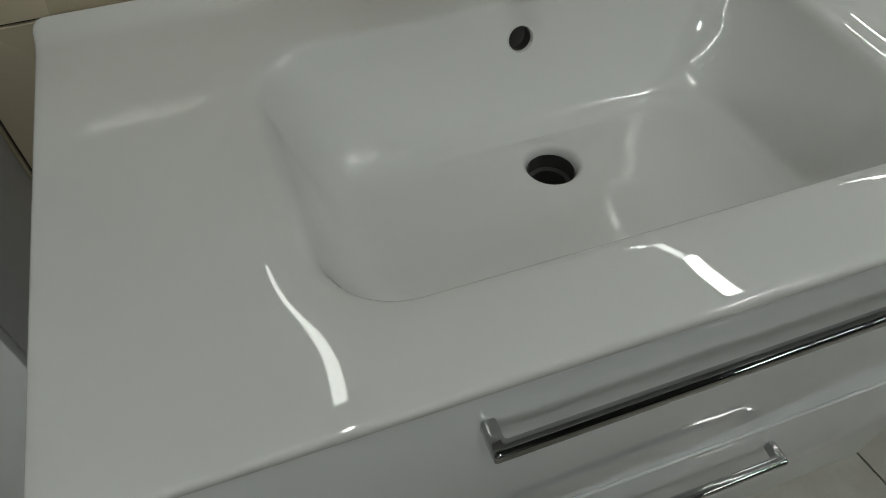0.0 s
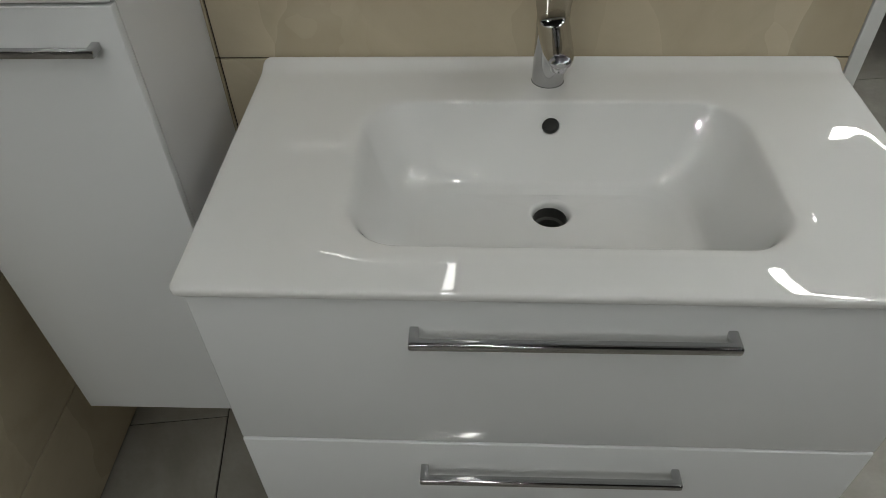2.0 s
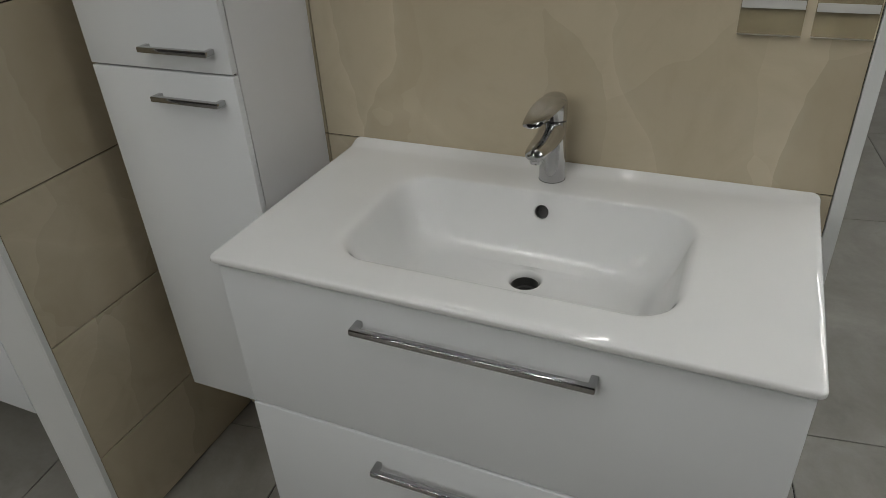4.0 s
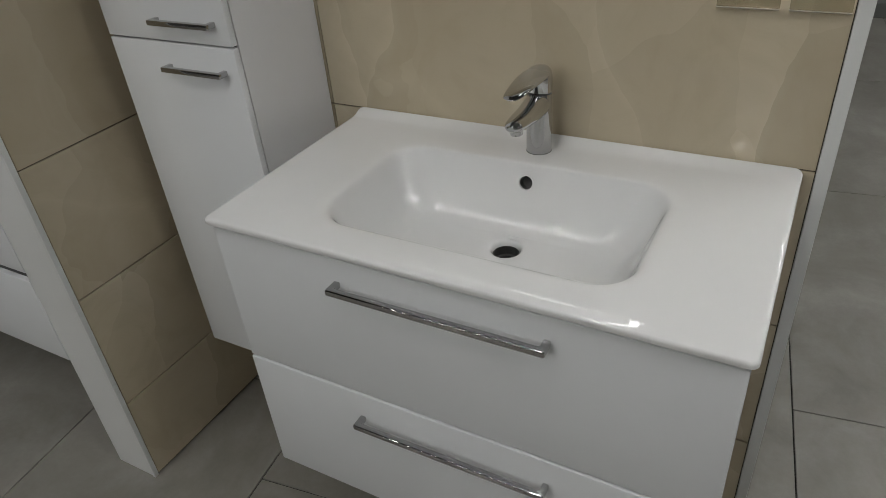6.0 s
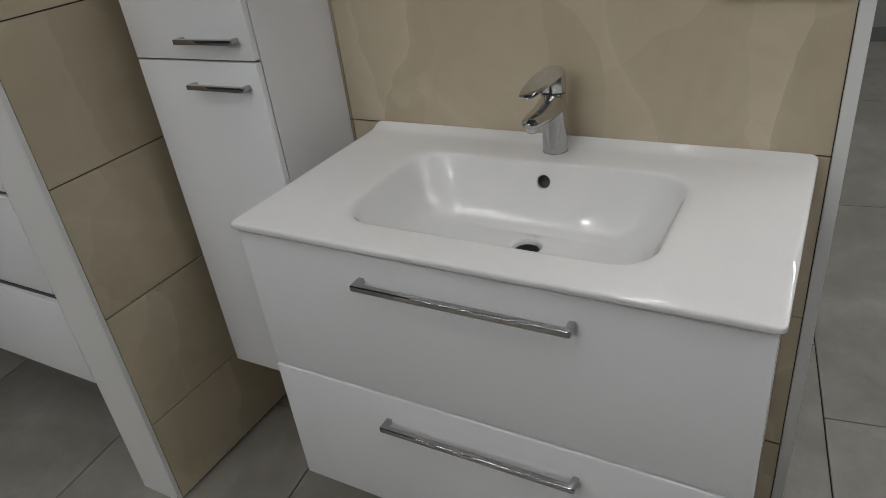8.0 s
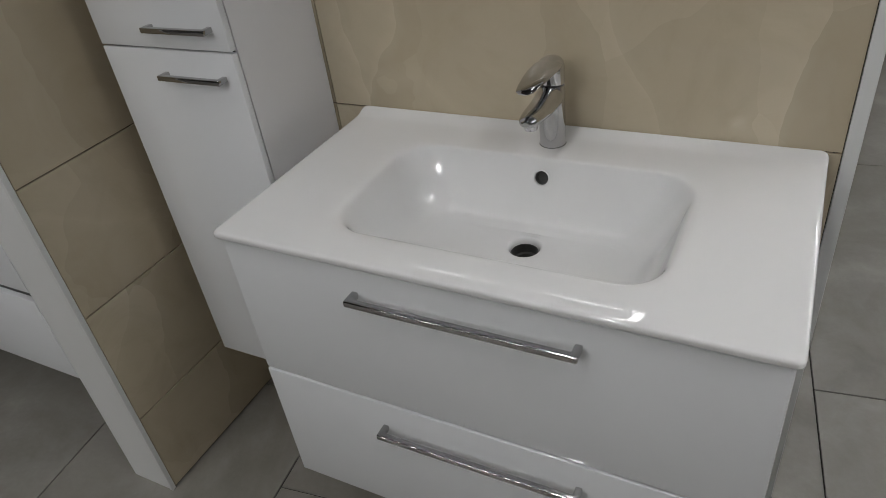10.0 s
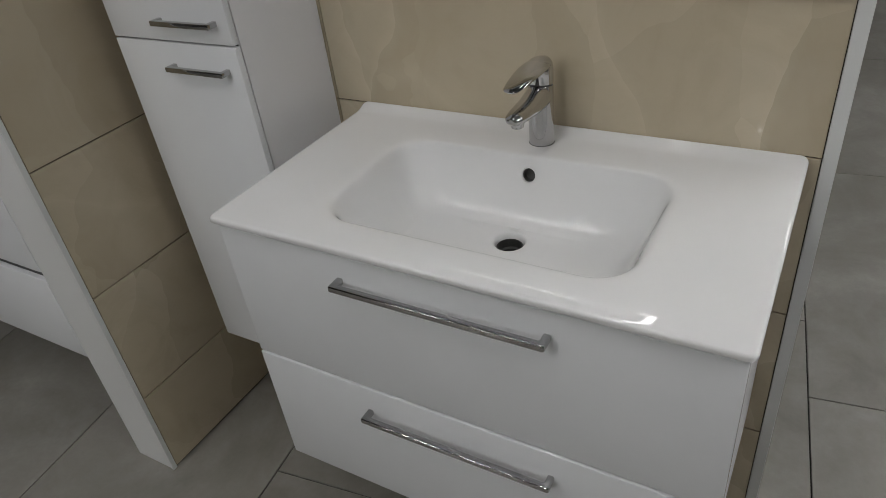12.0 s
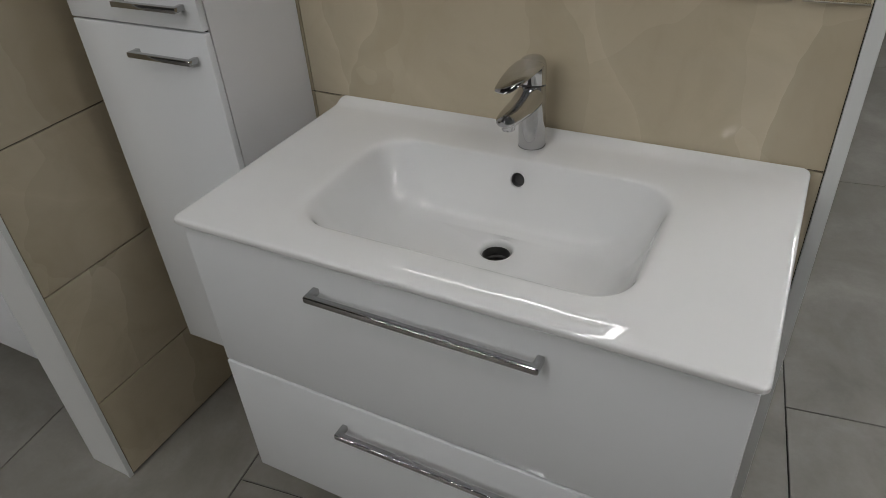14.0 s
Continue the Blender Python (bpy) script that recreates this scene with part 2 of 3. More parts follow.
back = structure("wall_back", box(-0.993, 0.4412, 0.010, 0.10, 0, WALL_TOP, 0.001), PANEL, "white display partition clad in polished beige tiles", "wall")
structure("trim_back", box(0.4212, 0.4415, -0.002, 0.0095, 0, WALL_TOP, 0.0012), TRIM, "narrow grey-white edge trim beside the beige tiles", "trim")
part("grout", box(TILE_L + 0.002, TILE_R - 0.0002, 0.0045, 0.0098, 0.001, WALL_TOP - 0.002), GROUT, back)
side = structure("wall_side", box(-0.993, -0.871, -0.462, 0.009, 0, WALL_TOP, 0.0015), PANEL, "white partition end beside the beige tiled side wall", "wall")
structure("trim_side", box(-0.8708, -0.8608, -0.4635, -0.452, 0, WALL_TOP, 0.001), TRIM, "slim grey-white corner profile on the partition end", "trim")
part("grout", box(-0.8708, -0.8655, -0.4515, 0.0, 0.001, WALL_TOP - 0.002), GROUT, side)

# ---- main vanity ----
TOP = 0.851


def make_vanity():
    v = thing("vanity_cabinet", (0, -0.22, 0.29), "wall-hung glossy white vanity cabinet with two drawers", "vanity cabinet")
    bm = bmesh.new()
    for x0, x1, y0, y1, z0, z1 in ((-0.391, -0.373, -0.420, -0.002, 0.291, 0.8350), (0.373, 0.391, -0.420, -0.002, 0.291, 0.8350),
                                   (-0.373, 0.373, -0.420, -0.002, 0.291, 0.309), (-0.373, 0.373, -0.020, -0.002, 0.309, 0.8350),
                                   (-0.373, 0.373, -0.420, -0.405, 0.775, 0.8350)):
        box(x0, x1, y0, y1, z0, z1, 0.0008, 1, bm)
    part("body", bm, CARCASS, v)
    for z0, z1, hz, y0 in ((0.5648, 0.8325, 0.789, -0.4405), (0.290, 0.5618, 0.508, -0.4420)):
        bm = box(-0.3940, 0.3970, y0, -0.4215, z0, z1, 0.0021, 3)
        # the fronts hang a little lower at one end
        for p in bm.verts:
            if abs(p.co.z - 0.5625) < 0.01 or p.co.z > 0.82:
                p.co.z -= 0.0095 * p.co.x
        d = part("drawer_front", bm, LACQUER, v, "glossy white drawer front", True)
        bar_handle(d, -0.168, 0.168, y0 + 0.0002, 0.026, hz, 0.0105)
    return v


def make_basin():
    b = thing("washbasin", (0, -0.22, 0.839), "glossy white ceramic washbasin with a wide rectangular bowl", "washbasin")
    c = (0.0, -0.235)
    outer = (-0.4045, 0.4045, -0.449, -0.0015)
    rim = (-0.246, 0.246, -0.379, -0.104)
    low = (-0.168, 0.168, -0.322, -0.170)
    a = np.linspace(0, 2 * np.pi, 280, endpoint=False)
    for cx in outer[:2]:
        for cy in outer[2:]:
            mid = math.atan2(cy - c[1], cx - c[0])
            a = np.append(a, mid % (2 * np.pi) + np.linspace(-0.045, 0.045, 22))
    a = np.unique(np.round(a % (2 * np.pi), 5))

    def inset(r, d):
        return (r[0] + d, r[1] - d, r[2] + d, r[3] - d)

    def lerp(p, q, k):
        return tuple(i + (j - i) * k for i, j in zip(p, q))

    rings = []

    def ring(xy, z):
        up = np.clip((xy[:, 1] + 0.034) / 0.0325, 0, 1) ** 1.7 * 0.0122
        # the front hangs a touch lower at one end
        rings.append([(x, y, z + (k if z > 0.8393 else k * 0.5) - 0.0085 * x * min(max(-y / 0.45, 0), 1)) for (x, y), k in zip(xy, up)])

    def rr(r, rad):
        return round_rect_rays(a, c, *r, rad)

    ring(rr(inset(outer, 0.045), 0.02), 0.8392)
    ring(rr(inset(outer, 0.004), 0.012), 0.8392)
    ring(rr(inset(outer, 0.0012), 0.013), 0.8400)
    ring(rr(outer, 0.011), 0.8420)
    for k in range(7):
        f = k / 6 * math.pi / 2
        ring(rr(inset(outer, 0.0042 * (1 - math.cos(f))), 0.011), 0.8464 + 0.0042 * math.sin(f) * (0.92 + 0.08 * math.sin(f)))
    # the rim droops a little towards its edge
    flat = rr(inset(outer, 0.034), 0.03)
    edge = rr(inset(rim, -0.024), 0.072)
    for d in (0.006, 0.009, 0.012, 0.015, 0.018, 0.021, 0.024, 0.028):
        ring(rr(inset(outer, d), 0.011 + 0.6 * d), TOP + 0.0006 - 0.0009 * ((0.034 - d) / 0.034) ** 2.5)
    ring(flat, TOP + 0.0006)
    for k in (0.25, 0.5, 0.75):
        ring(flat * (1 - k) + edge * k, TOP + 0.0006)
    ring(edge, TOP + 0.0005)
    # the back wall is straighter than the others, with a tight shoulder and cove
    zs = (0.8513, 0.8508, 0.8499, 0.8484, 0.8458, 0.8415, 0.8340, 0.8210, 0.8065, 0.7905, 0.7765, 0.7655, 0.7580, 0.7530, 0.7500, 0.7488, 0.7482)
    gentle = (-0.22, -0.13, -0.06, 0.0, 0.045, 0.085, 0.13, 0.19, 0.26, 0.35, 0.45, 0.56, 0.67, 0.78, 0.89, 0.96, 1.03)
    steep = (-0.10, -0.05, -0.015, 0.010, 0.030, 0.055, 0.102, 0.19, 0.288, 0.400, 0.500, 0.585, 0.655, 0.725, 0.83, 0.92, 1.03)
    def eased(row, u):
        i = min(int(u), len(row) - 2)
        p0, p1, p2, p3 = row[max(i - 1, 0)], row[i], row[i + 1], row[min(i + 2, len(row) - 1)]
        f = u - i
        return p1 + 0.5 * f * (p2 - p0 + f * (2 * p0 - 5 * p1 + 4 * p2 - p3 + f * (3 * (p1 - p2) + p3 - p0)))

    for u in np.linspace(0, len(zs) - 1, 81):
        z, h, hb = eased(zs, u), eased(gentle, u), eased(steep, u)
        r = lerp(rim, low, h)
        ring(rr((r[0], r[1], r[2], lerp(rim, low, hb)[3]), 0.062 - 0.008 * h), z)
    start = rr(lerp(rim, low, 1.03), 0.0538)
    d = (0.0, -0.204)

    def circle(rad):
        e = start - np.array(d)
        return np.array(d) + e / np.linalg.norm(e, axis=1, keepdims=True) * rad

    hole = circle(0.0295)
    for k in (0.15, 0.35, 0.55, 0.75, 0.9, 1.0):
        ring(start * (1 - k) + hole * k, 0.7480 - 0.0045 * k)
    for rad, z in ((0.0275, 0.7430), (0.0256, 0.7415), (0.0238, 0.7385), (0.0228, 0.7335), (0.0224, 0.722), (0.0222, 0.716), (0.0185, 0.7145), (0.0180, 0.690)):
        ring(circle(rad), z)
    skin = loft(rings)
    # the overflow: a round hole through the back slope, with a soft lip and a short tube behind it, its shade put into
    # the tube's dark colour
    bore = Matrix.Translation((0, -0.1170, 0.8205)) @ Matrix.Rotation(radians(72), 4, "X")
    into = bore.inverted()

    def bore_place(p):
        q = into @ p
        return q.x, q.y, q.z

    gone = []
    for face in skin.faces:
        x, y, z = bore_place(face.calc_center_median())
        if math.hypot(x, y) < 0.0118 and abs(z) < 0.012:
            gone.append(face)
    bmesh.ops.delete(skin, geom=gone, context="FACES")
    tread = [e for e in skin.edges if e.is_boundary and (e.verts[0].co - bore.translation).length < 0.03]
    for v in {v for e in tread for v in e.verts}:
        x, y, z = bore_place(v.co)
        k = 0.0124 / math.hypot(x, y)
        v.co = bore @ Vector((x * k, y * k, z))
    part("bowl", skin, CERAMIC, b, "", True)
    # the drain's inner shade is painted: a dark cylinder below, a dark grey liner above
    bm = bmesh.new()
    bmesh.ops.create_cone(bm, cap_ends=True, segments=32, radius1=0.0186, radius2=0.0186, depth=0.03, matrix=Matrix.Translation((d[0], d[1], 0.680)))
    part("drain_shade", bm, DRAIN_SHADE, b, "dark cylinder painted as the shade deep in the drain")
    t = np.linspace(0, 2 * math.pi, 36, endpoint=False)
    part("drain_liner", loft([[(d[0] + r * math.cos(k), d[1] + r * math.sin(k), z) for k in t] for r, z in
                               ((0.0221, 0.7335), (0.0216, 0.7335), (0.0214, 0.718), (0.0190, 0.7165), (0.0176, 0.7162), (0.0174, 0.696))]), HOLE_SHADE, b, "dark grey liner painted as the shade inside the drain", True)
    turns = np.linspace(0, 2 * math.pi, 36, endpoint=False)

    def bore_rings(rows):
        return [[bore @ Vector((rad * math.cos(k), rad * math.sin(k), z)) for k in turns] for rad, z in rows]

    hole = part("overflow_hole", loft(bore_rings(((0.0114, -0.0008), (0.0112, -0.004), (0.0111, -0.016), (0.0095, -0.0165))), False, True), HOLE_SHADE, b, "overflow opening with its inner shade painted dark grey", True)
    part("lip", loft(bore_rings(((0.0134, -0.0006), (0.0130, 0.0006), (0.0124, 0.0008), (0.0117, 0.0002), (0.0113, -0.0012), (0.0112, -0.0035)))), CERAMIC, hole, "glazed white lip", True)
    return b


def tube(path, radii, seg=28, flat=1.0, bm=None, caps=True):
    """Round or flattened rings along a path in the plane x = 0; radii (half width, half height)."""
    rings = []
    for i, p in enumerate(path):
        q = (Vector(path[min(i + 1, len(path) - 1)]) - Vector(path[max(i - 1, 0)])).normalized()
        up = Vector((1, 0, 0)).cross(q)
        w, h = radii[i]
        rings.append([Vector(p) + Vector((1, 0, 0)) * w * math.cos(t) + up * h * math.sin(t) for t in np.linspace(0, 2 * math.pi, seg, endpoint=False)])
    return loft(rings, caps, caps, bm)


def make_tap():
    y, r = -0.064, 0.0216
    f = thing("mixer_tap", (0, y, TOP), "chrome single-lever mixer tap standing on the washbasin", "tap")
    settle = Matrix.Translation((-0.002, 0.013, 0)) @ Matrix.Translation((0, y, TOP)) @ Matrix.Diagonal((1.0, 1.0, 0.925, 1)) @ Matrix.Translation((0, -y, -TOP))
    turned = settle @ Matrix.Translation((0, y, 0)) @ Matrix.Rotation(radians(-8), 4, "Z") @ Matrix.Translation((0, -y, 0))

    def piece(name, bm, mat, parent, label="", smooth=False, m=settle):
        bm.transform(m)
        return part(name, bm, mat, parent, label, smooth)

    ang = np.linspace(0, 2 * math.pi, 40, endpoint=False)

    def disc(rad, z, tilt=0.0, dy=0.0):
        return [(rad * math.cos(t), y + dy + rad * math.sin(t), z + tilt * -rad * math.sin(t)) for t in ang]

    piece("base_ring", loft([disc(0.0218, TOP + 0.0002), disc(0.0222, TOP + 0.0006), disc(0.0218, TOP + 0.0014)], True, True), DARK, f, "dark gasket under the tap", True)
    piece("body", loft([disc(r, TOP + 0.0013), disc(r, TOP + 0.03), disc(r * 0.985, TOP + 0.075, 0.05), disc(r * 0.98, 0.9610, 0.16), disc(r * 0.93, 0.9625, 0.16), disc(r * 0.7, 0.9628, 0.16)], True, True), CHROME, f, "", True)
    spout = [(0, y + 0.006, 0.937), (0, y - 0.012, 0.938), (0, y - 0.030, 0.937), (0, y - 0.050, 0.9365), (0, y - 0.070, 0.9385), (0, y - 0.088, 0.9395), (0, y - 0.102, 0.9400), (0, y - 0.109, 0.9400), (0, y - 0.112, 0.9400)]
    size = [(0.019, 0.024), (0.0195, 0.0235), (0.0192, 0.020), (0.0185, 0.0165), (0.0178, 0.0135), (0.0168, 0.0115), (0.0145, 0.0098), (0.0110, 0.0072), (0.006, 0.004)]
    drop = []
    for i, p in enumerate(spout):
        k = i / (len(spout) - 1)
        drop.append((0, p[1] - 0.004 * k, p[2] + 0.006 - 0.001 * k))
    s = piece("spout", tube(drop, [(w * 1.06, h * 1.08) for w, h in size]), CHROME, f, "", True)
    bm = bmesh.new()
    bmesh.ops.create_cone(bm, cap_ends=True, segments=28, radius1=0.0098, radius2=0.0112, depth=0.010, matrix=Matrix.Translation((0, y - 0.096, 0.9320)))
    bmesh.ops.bevel(bm, geom=bm.edges, offset=0.0008, segments=1, affect="EDGES")
    piece("aerator", bm, CHROME, s, "round chrome aerator nozzle", True)
    piece("joint", loft([disc(r * 0.955, 0.9600, 0.16), disc(r * 0.955, 0.9660, 0.16)], True, True), DARK, f, "thin dark gap ring", True)
    lever = piece("lever", loft([disc(r * 0.94, 0.9645, 0.16), disc(r * 0.99, 0.9655, 0.16), disc(r, 0.980, 0.10), disc(r * 0.99, 0.992, -0.10), disc(r * 0.93, 1.0005, -0.16, -0.001),
                                disc(r * 0.78, 1.0055, -0.18, -0.002), disc(r * 0.45, 1.0082, -0.2, -0.003)], True, True), CHROME, f, "", True, turned)
    paddle = [(0, y + 0.012, 0.9985), (0, y + 0.002, 0.9995), (0, y - 0.018, 0.9990), (0, y - 0.040, 0.9975), (0, y - 0.062, 0.9955), (0, y - 0.084, 0.9935), (0, y - 0.098, 0.9922), (0, y - 0.104, 0.9915), (0, y - 0.1065, 0.9912)]
    width = [(0.010, 0.006), (0.0180, 0.0095), (0.0208, 0.0105), (0.0214, 0.0092), (0.0212, 0.0074), (0.0204, 0.0054), (0.0190, 0.0040), (0.0165, 0.0030), (0.011, 0.0015)]
    paddle = [(0, y + (p[1] - y) * 0.88, p[2] - 0.25 * max(y - 0.02 - p[1], 0) ** 1.5) for p in paddle]
    piece("paddle", tube(paddle, [(w * k, h * 0.8) for (w, h), k in zip(width, (1.08, 1.1, 1.1, 1.06, 0.98, 0.86, 0.76, 0.66, 0.6))]), CHROME, lever, "", True, turned)
    return f


def make_tall_cabinet():
    t = thing("tall_cabinet", (-0.6265, -0.11, 0.305), "tall narrow white wall-hung cabinet with two doors", "cabinet")
    x0, x1, y1 = -0.777, -0.474, -0.232
    part("body", box(x0 + 0.001, x1 - 0.001, y1 + 0.0160, -0.002, 0.305, 1.76, 0.001), CARCASS, t)
    for z0, z1, hz in ((0.305, 1.0430, 1.000), (1.0465, 1.76, 1.083)):
        d = part("door", box(x0, x1, y1, y1 + 0.0130, z0, z1, 0.0016, 3), LACQUER, t, "glossy white cabinet door", True)
        bar_handle(d, -0.640, -0.500, y1 + 0.0002, 0.022, hz, 0.0090, 0.0011)
    # dark filler added so the gap behind the doors reads as shaded
    part("gap_shade", box(x0 + 0.006, x1 - 0.006, y1 + 0.0132, y1 + 0.0159, 0.307, 1.758), DARK, t, "dark filler painted as the shade between doors and body")
    return t


def make_side_vanity():
    """The handleless vanity of the next bay."""
    v = thing("vanity_cabinet", (-1.4, -0.25, 0.345), "white handleless wall-hung vanity with recessed grip grooves", "vanity cabinet")
    x0, x1, y1 = -1.80, -0.9955, -0.462
    part("body", box(x0, x1, y1 + 0.045, 0.0, 0.346, 0.835, 0.001), CARCASS, v)
    for z0, z1 in ((0.345, 0.571), (0.594, 0.826)):
        part("drawer_front", box(x0, x1, y1, y1 + 0.044, z0, z1, 0.002, 3), LACQUER, v, "plain white drawer front", True)
        part("grip_groove", box(x0, x1, y1 + 0.016, y1 + 0.044, z1 + 0.0078, z1 + 0.0225 if z1 < 0.7 else z1 + 0.0125, 0.0005), PLINTH, v, "grey recessed grip")
        # a dark strip stands in for the shadow at the groove's foot
        part("shadow_strip", box(x0, x1, y1 + 0.012, y1 + 0.044, z1 + 0.0003, z1 + 0.0075), DARK, v, "dark strip painted as the shadow above the drawer")
    part("top", box(x0, x1, y1 - 0.001, 0.0, 0.839, 0.862, 0.004, 3), CERAMIC, v, "white washbasin top", True)
    structure("wall_next", box(x0 - 0.1, -0.9935, 0.001, 0.10, 0, WALL_TOP, 0.001), PANEL, "plain white partition behind the next vanity", "wall")
    return v


def make_far_cabinet():
    v = thing("hanging_cabinet", (1.75, 1.74, 0.305), "white hanging cabinet on a partition in the next aisle", "cabinet")
    part("body", box(1.335, 2.135, 1.520, 1.975, 0.305, 0.80, 0.002), CARCASS, v)
    for z0, z1 in ((0.305, 0.55), (0.554, 0.80)):
        part("drawer_front", box(1.335, 2.135, 1.498, 1.518, z0, z1, 0.002), LACQUER, v)
    structure("wall_aisle", box(1.25, 2.6, 1.976, 2.07, 0, WALL_TOP, 0.002), FAR_WALL, "grey display partition in the next aisle", "wall")
    return v


def make_display_board():
    """A framed sample board low on the far wall."""
    x0, x1, z0, z1, y = 0.685, 1.285, 0.1, 0.9, 3.928
    d = thing("display_board", ((x0 + x1) / 2, y, z0), "pale framed sample board on the mottled grey wall", "display board")
    part("board", box(x0 + 0.03, x1 - 0.03, y - 0.012, y, z0 + 0.03, z1 - 0.03, 0.001), FAR_WALL, d)
    for a0, a1, c0, c1 in ((x0, x0 + 0.03, z0, z1), (x1 - 0.03, x1, z0, z1), (x0 + 0.03, x1 - 0.03, z0, z0 + 0.03), (x0 + 0.03, x1 - 0.03, z1 - 0.03, z1)):
        part("frame_bar", box(a0, a1, y - 0.022, y, c0, c1, 0.002), PANEL, d)
    for a0, a1, c0, c1 in ((x0 + 0.05, x0 + 0.058, z0 + 0.05, z1 - 0.05), (x0 + 0.058, x1 - 0.05, z0 + 0.05, z0 + 0.058)):
        part("inset_line", box(a0, a1, y - 0.015, y - 0.0118, c0, c1), PANEL, d)
    return d


def make_card_holder(x0, x1, paper_z, label):
    h = thing("card_holder", ((x0 + x1) / 2, -0.004, 1.094), label, "card holder", "card holders on the tiles")
    part("pocket", box(x0, x1, -0.0050, -0.0015, 1.0935, 1.19, 0.0006, 1), ACRYLIC, h, "clear acrylic pocket").visible_shadow = False
    part("lip", box(x0, x1, -0.0075, -0.0012, 1.0920, 1.0934, 0.0004, 1), FOLD, h, "bright bottom fold")
    part("card", box(x0 + 0.001, x1 - 0.001, -0.0066, -0.0056, paper_z, paper_z + 0.0115), PAPER, h, "blank white label strip")
    return h


def make_mirror():
    """The mirror over the washbasin, a glass sheet on a thin backing board."""
    m = thing("wall_mirror", (0, -0.02, 1.205), "plain frameless mirror hung on the beige tiles", "mirror")
    part("backing", box(-0.385, 0.385, -0.016, -0.0005, 1.215, 1.985, 0.001), PANEL, m)
    part("glass", box(-0.395, 0.405, -0.021, -0.0162, 1.205, 1.995, 0.0008), MIRROR, m, "clear silvered mirror glass")
    return m


def make_ceiling_light(x0, x1, y0, y1):
    c = thing("ceiling_light", ((x0 + x1) / 2, (y0 + y1) / 2, CEIL), "unseen slim linear white ceiling light with a glowing diffuser", "ceiling light", "ceiling lights of the showroom")
    part("frame", box(x0 - 0.006, x1 + 0.006, y0 - 0.006, y1 + 0.006, CEIL - 0.05, CEIL - 0.001, 0.002), TRIM, c)
    part("diffuser", box(x0, x1, y0, y1, CEIL - 0.056, CEIL - 0.0505), LAMP_GLOW, c, "glowing diffuser strip")
    return c


def make_track_spot(x, y, aim):
    """A small round spot under the ceiling, turned to a point."""
    at = Vector((x, y, CEIL - 0.10))
    s = thing("track_spot", at, "small white round spotlight hanging from the ceiling", "spotlight", "track spots of the showroom")
    bm = bmesh.new()
    box(x - 0.02, x + 0.02, y - 0.02, y + 0.02, CEIL - 0.012, CEIL - 0.001, 0.002, 2, bm)
    box(x - 0.006, x + 0.006, y - 0.006, y + 0.006, CEIL - 0.085, CEIL - 0.012, 0.001, 1, bm)
    part("stem", bm, TRIM, s)
    m = Matrix.Translation(at) @ (Vector(aim) - at).to_track_quat("Z", "Y").to_matrix().to_4x4()
    t = np.linspace(0, 2 * math.pi, 28, endpoint=False)

    def turned_ring(rad, z):
        return [m @ Vector((rad * math.cos(k), rad * math.sin(k), z)) for k in t]

    part("housing", loft([turned_ring(0.030, -0.05), turned_ring(0.034, -0.046), turned_ring(0.038, 0.06), turned_ring(0.035, 0.061), turned_ring(0.033, 0.050)], True, False), TRIM, s, "", True)
    part("lens", loft([turned_ring(0.0325, 0.0505), turned_ring(0.0300, 0.0525)], False, True), SPOT_GLOW, s, "glowing round lens")
    return s


make_vanity()
make_basin()
make_tap()
make_tall_cabinet()
make_side_vanity()
make_far_cabinet()
make_display_board()
make_card_holder(0.2465, 0.3290, 1.129, "clear acrylic card holder with a blank white strip")
make_card_holder(0.3410, 0.4170, 1.127, "clear acrylic card holder with a blank white strip")
make_mirror()
for cz in (0.238, 0.217):
    chip = link("tile_chip", box(0.3835, 0.3900, -0.0011, 0.0001, cz - 0.0013, cz + 0.0013, 0.0004, 1), PAPER)
    tagged(chip, "tiny white chip mark on the polished beige tile", "chip mark", "chip marks on the tiles")
# the last four strips are fill lights added to brighten the right side and aisle
for span in ((-1.72, -0.14, -1.862, -1.846), (-0.20, -0.15, -1.82, -0.62), (1.475, 1.52, -1.82, -0.66), (1.46, 3.0, -0.645, -0.60),
             (-2.08, -0.40, -2.785, -2.715), (-2.14, -2.10, -4.3, -2.79), (1.5, 3.05, 2.775, 2.825), (1.46, 1.54, 0.3, 1.9), (0.6, 2.2, 3.2, 3.26),
             (2.96, 3.04, -1.82, -0.66), (2.96, 3.04, 0.3, 1.9)):
    make_ceiling_light(*span)
for sx, sy, ax, ay in ((-3.4, -4.6, -2.0, -2.0), (-1.33, -4.5, -0.6, -1.5), (-0.05, -4.5, 0.0, -1.5)):
    make_track_spot(sx, sy, (ax, ay, 0.8))

# ---- tiles, piece by piece ----


def slab(name, sx, sy, sz, bev):
    """A tile with softened upper edges, its face at the local z = 0."""
    bm = bmesh.new()
    r = [[(x * (sx / 2 - d), y * (sy / 2 - d), z) for x, y in ((-1, -1), (1, -1), (1, 1), (-1, 1))] for d, z in ((0, -sz), (0, -bev), (bev, 0))]
    loft(r, True, True, bm)
    me = bpy.data.meshes.new(name)
    bmesh.ops.recalc_face_normals(bm, faces=bm.faces)
    bm.to_mesh(me)
    bm.free()
    return me


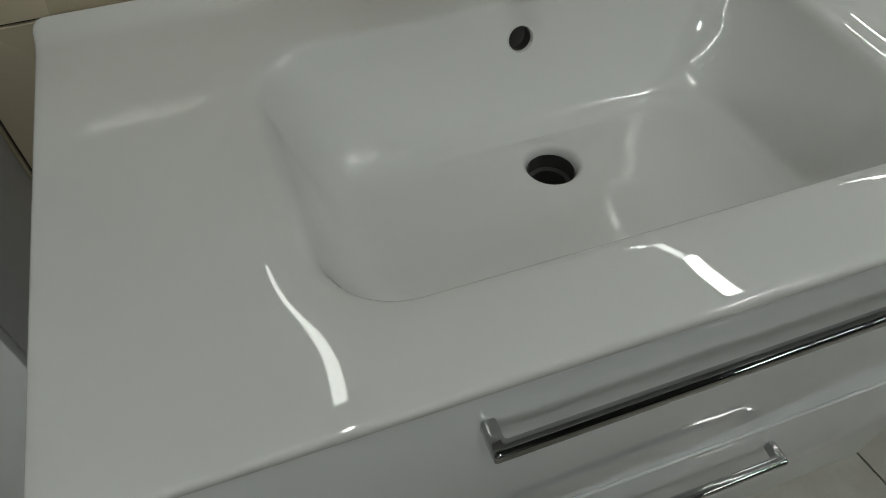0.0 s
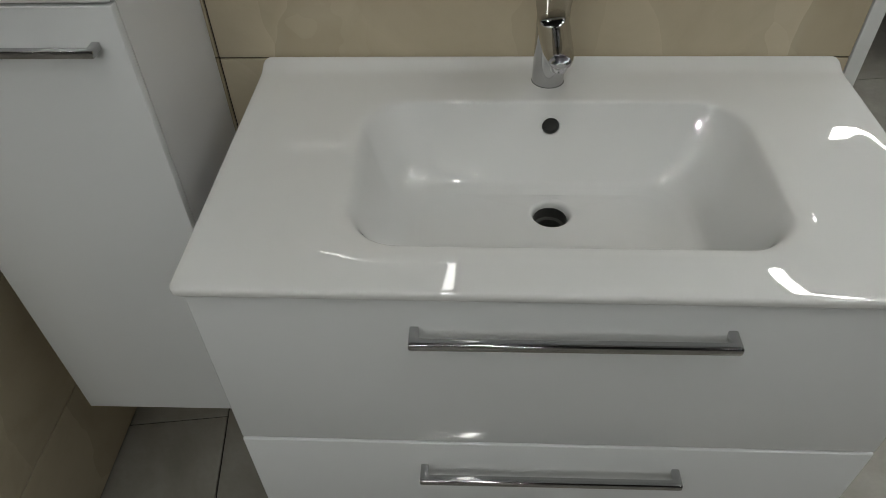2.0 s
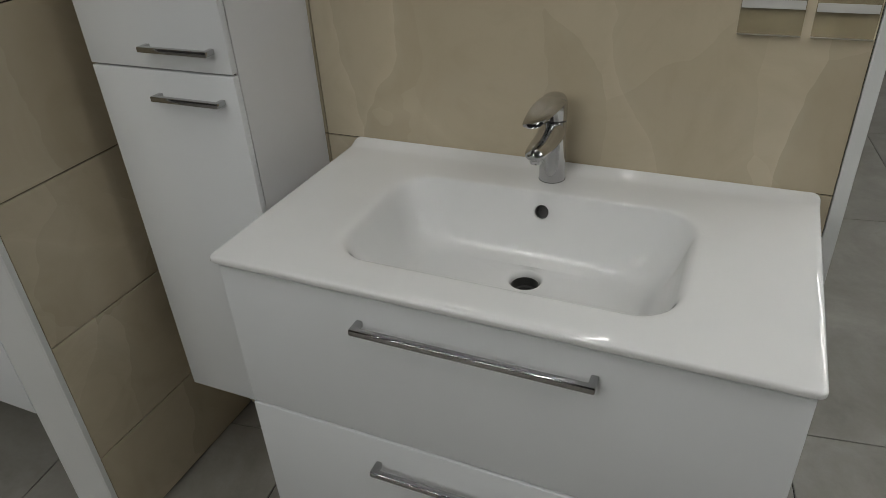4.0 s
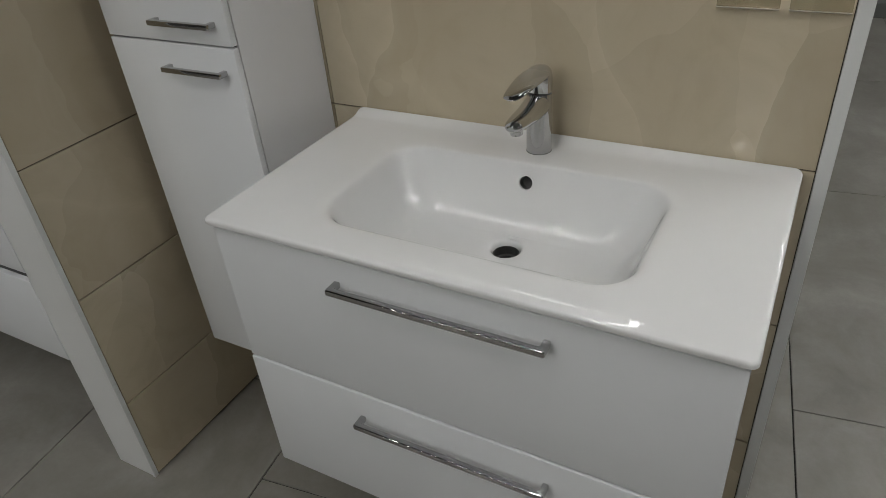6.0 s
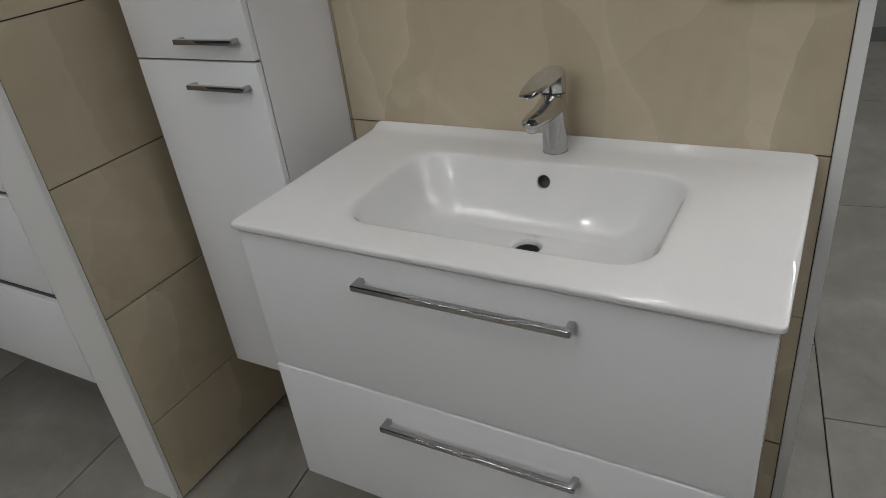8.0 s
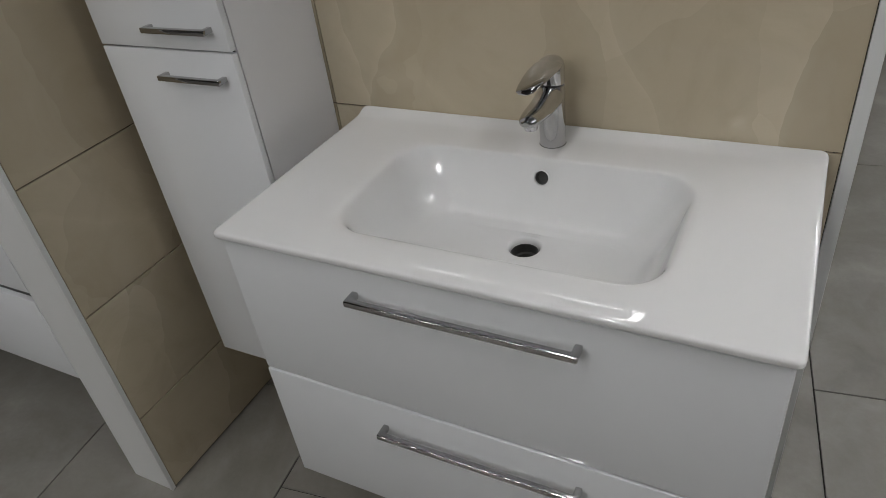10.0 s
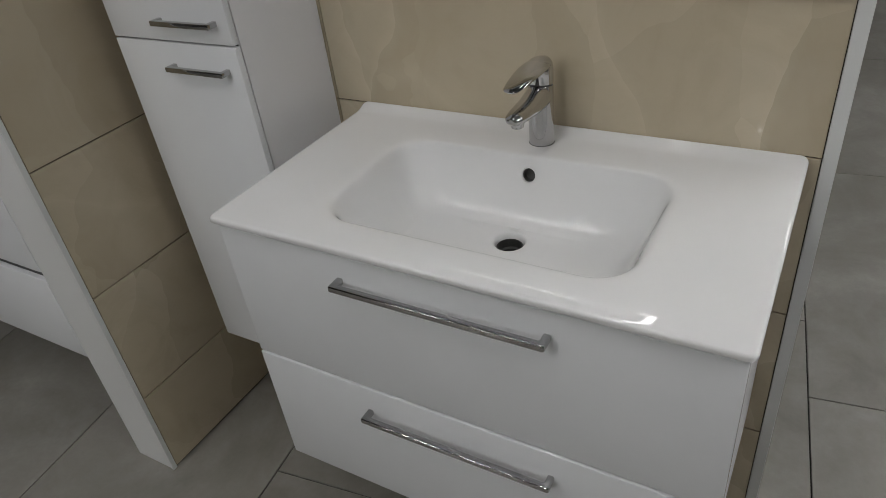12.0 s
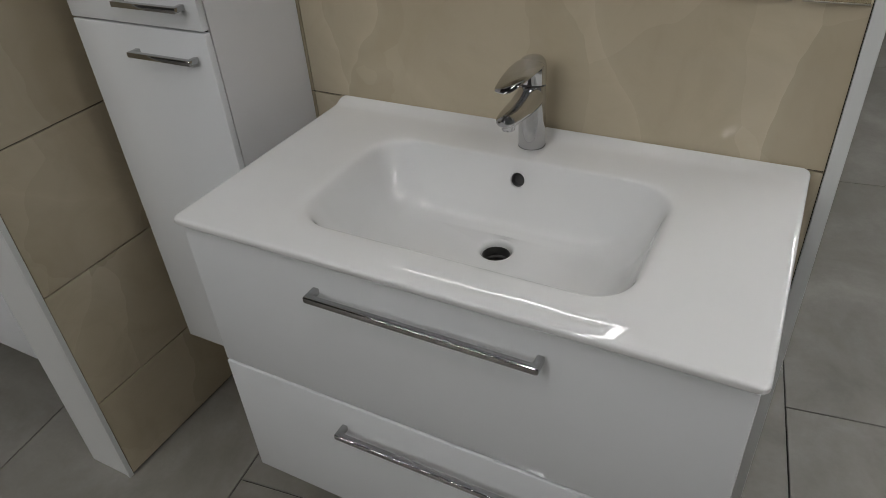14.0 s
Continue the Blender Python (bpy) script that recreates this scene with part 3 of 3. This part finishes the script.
JOINTS = [0.003, 0.252, 0.555, 0.857, 1.160, 1.463, 1.766, WALL_TOP]
G = 0.0014
for z0, z1 in zip(JOINTS, JOINTS[1:]):
    for x0, x1 in ((TILE_L, -0.471), (-0.471, TILE_R)):
        me = slab("tile", x1 - x0 - 2 * G, z1 - z0 - 2 * G, 0.008, 0.0006)
        me.materials.append(WALL_TILE)
        ob = new("tile", me)
        ob.parent = back
        ob.matrix_basis = pose((x0 + x1) / 2, 0.0, (z0 + z1) / 2, 90, 0, 0)
    z0, z1 = max(z0 - 0.003, 0.005), z1 - 0.003
    me = slab("tile", z1 - z0 - 2 * G, 0.452 - 2 * G, 0.008, 0.0006)
    me.materials.append(WALL_TILE)
    ob = new("tile", me)
    ob.parent = side
    ob.matrix_basis = pose(TILE_L, -0.226, (z0 + z1) / 2, 0, 90, 0)

SKEW = 7.4
PU, PV = 0.6025, 1.190
plate = slab("tile", PU - 0.0034, PV - 0.0034, 0.009, 0.0007)
plate.materials.append(FLOOR_TILE)
turn = Matrix.Rotation(radians(SKEW), 4, "Z")
for i in range(-10, 10):
    for j in range(-7, 7):
        u = 0.554 + (i + 0.5) * PU
        v = 0.324 - 0.298 * i + (j + 0.5) * PV + PV * math.floor(0.25 * i + 0.5)
        p = turn @ Vector((u, v, 0))
        m = Matrix.Translation(p) @ turn
        corners = [m @ Vector((sx * PU / 2, sy * PV / 2, 0)) for sx in (-1, 1) for sy in (-1, 1)]
        inside = [ROOM[0] < c.x < ROOM[1] and ROOM[2] < c.y < ROOM[3] for c in corners]
        if not any(inside):
            continue
        me = plate
        if not all(inside):
            # tiles at the walls are cut to fit
            bm = bmesh.new()
            bm.from_mesh(plate)
            bm.transform(m)
            for co, no in (((ROOM[0], 0, 0), (-1, 0, 0)), ((ROOM[1], 0, 0), (1, 0, 0)), ((0, ROOM[2], 0), (0, -1, 0)), ((0, ROOM[3] - 0.021, 0), (0, 1, 0))):
                bmesh.ops.bisect_plane(bm, geom=bm.verts[:] + bm.edges[:] + bm.faces[:], plane_co=co, plane_no=no, clear_outer=True)
            bm.transform(m.inverted())
            me = bpy.data.meshes.new("tile")
            bm.to_mesh(me)
            bm.free()
            me.materials.append(FLOOR_TILE)
        ob = new("tile", me)
        ob.parent = floor
        ob.matrix_basis = m
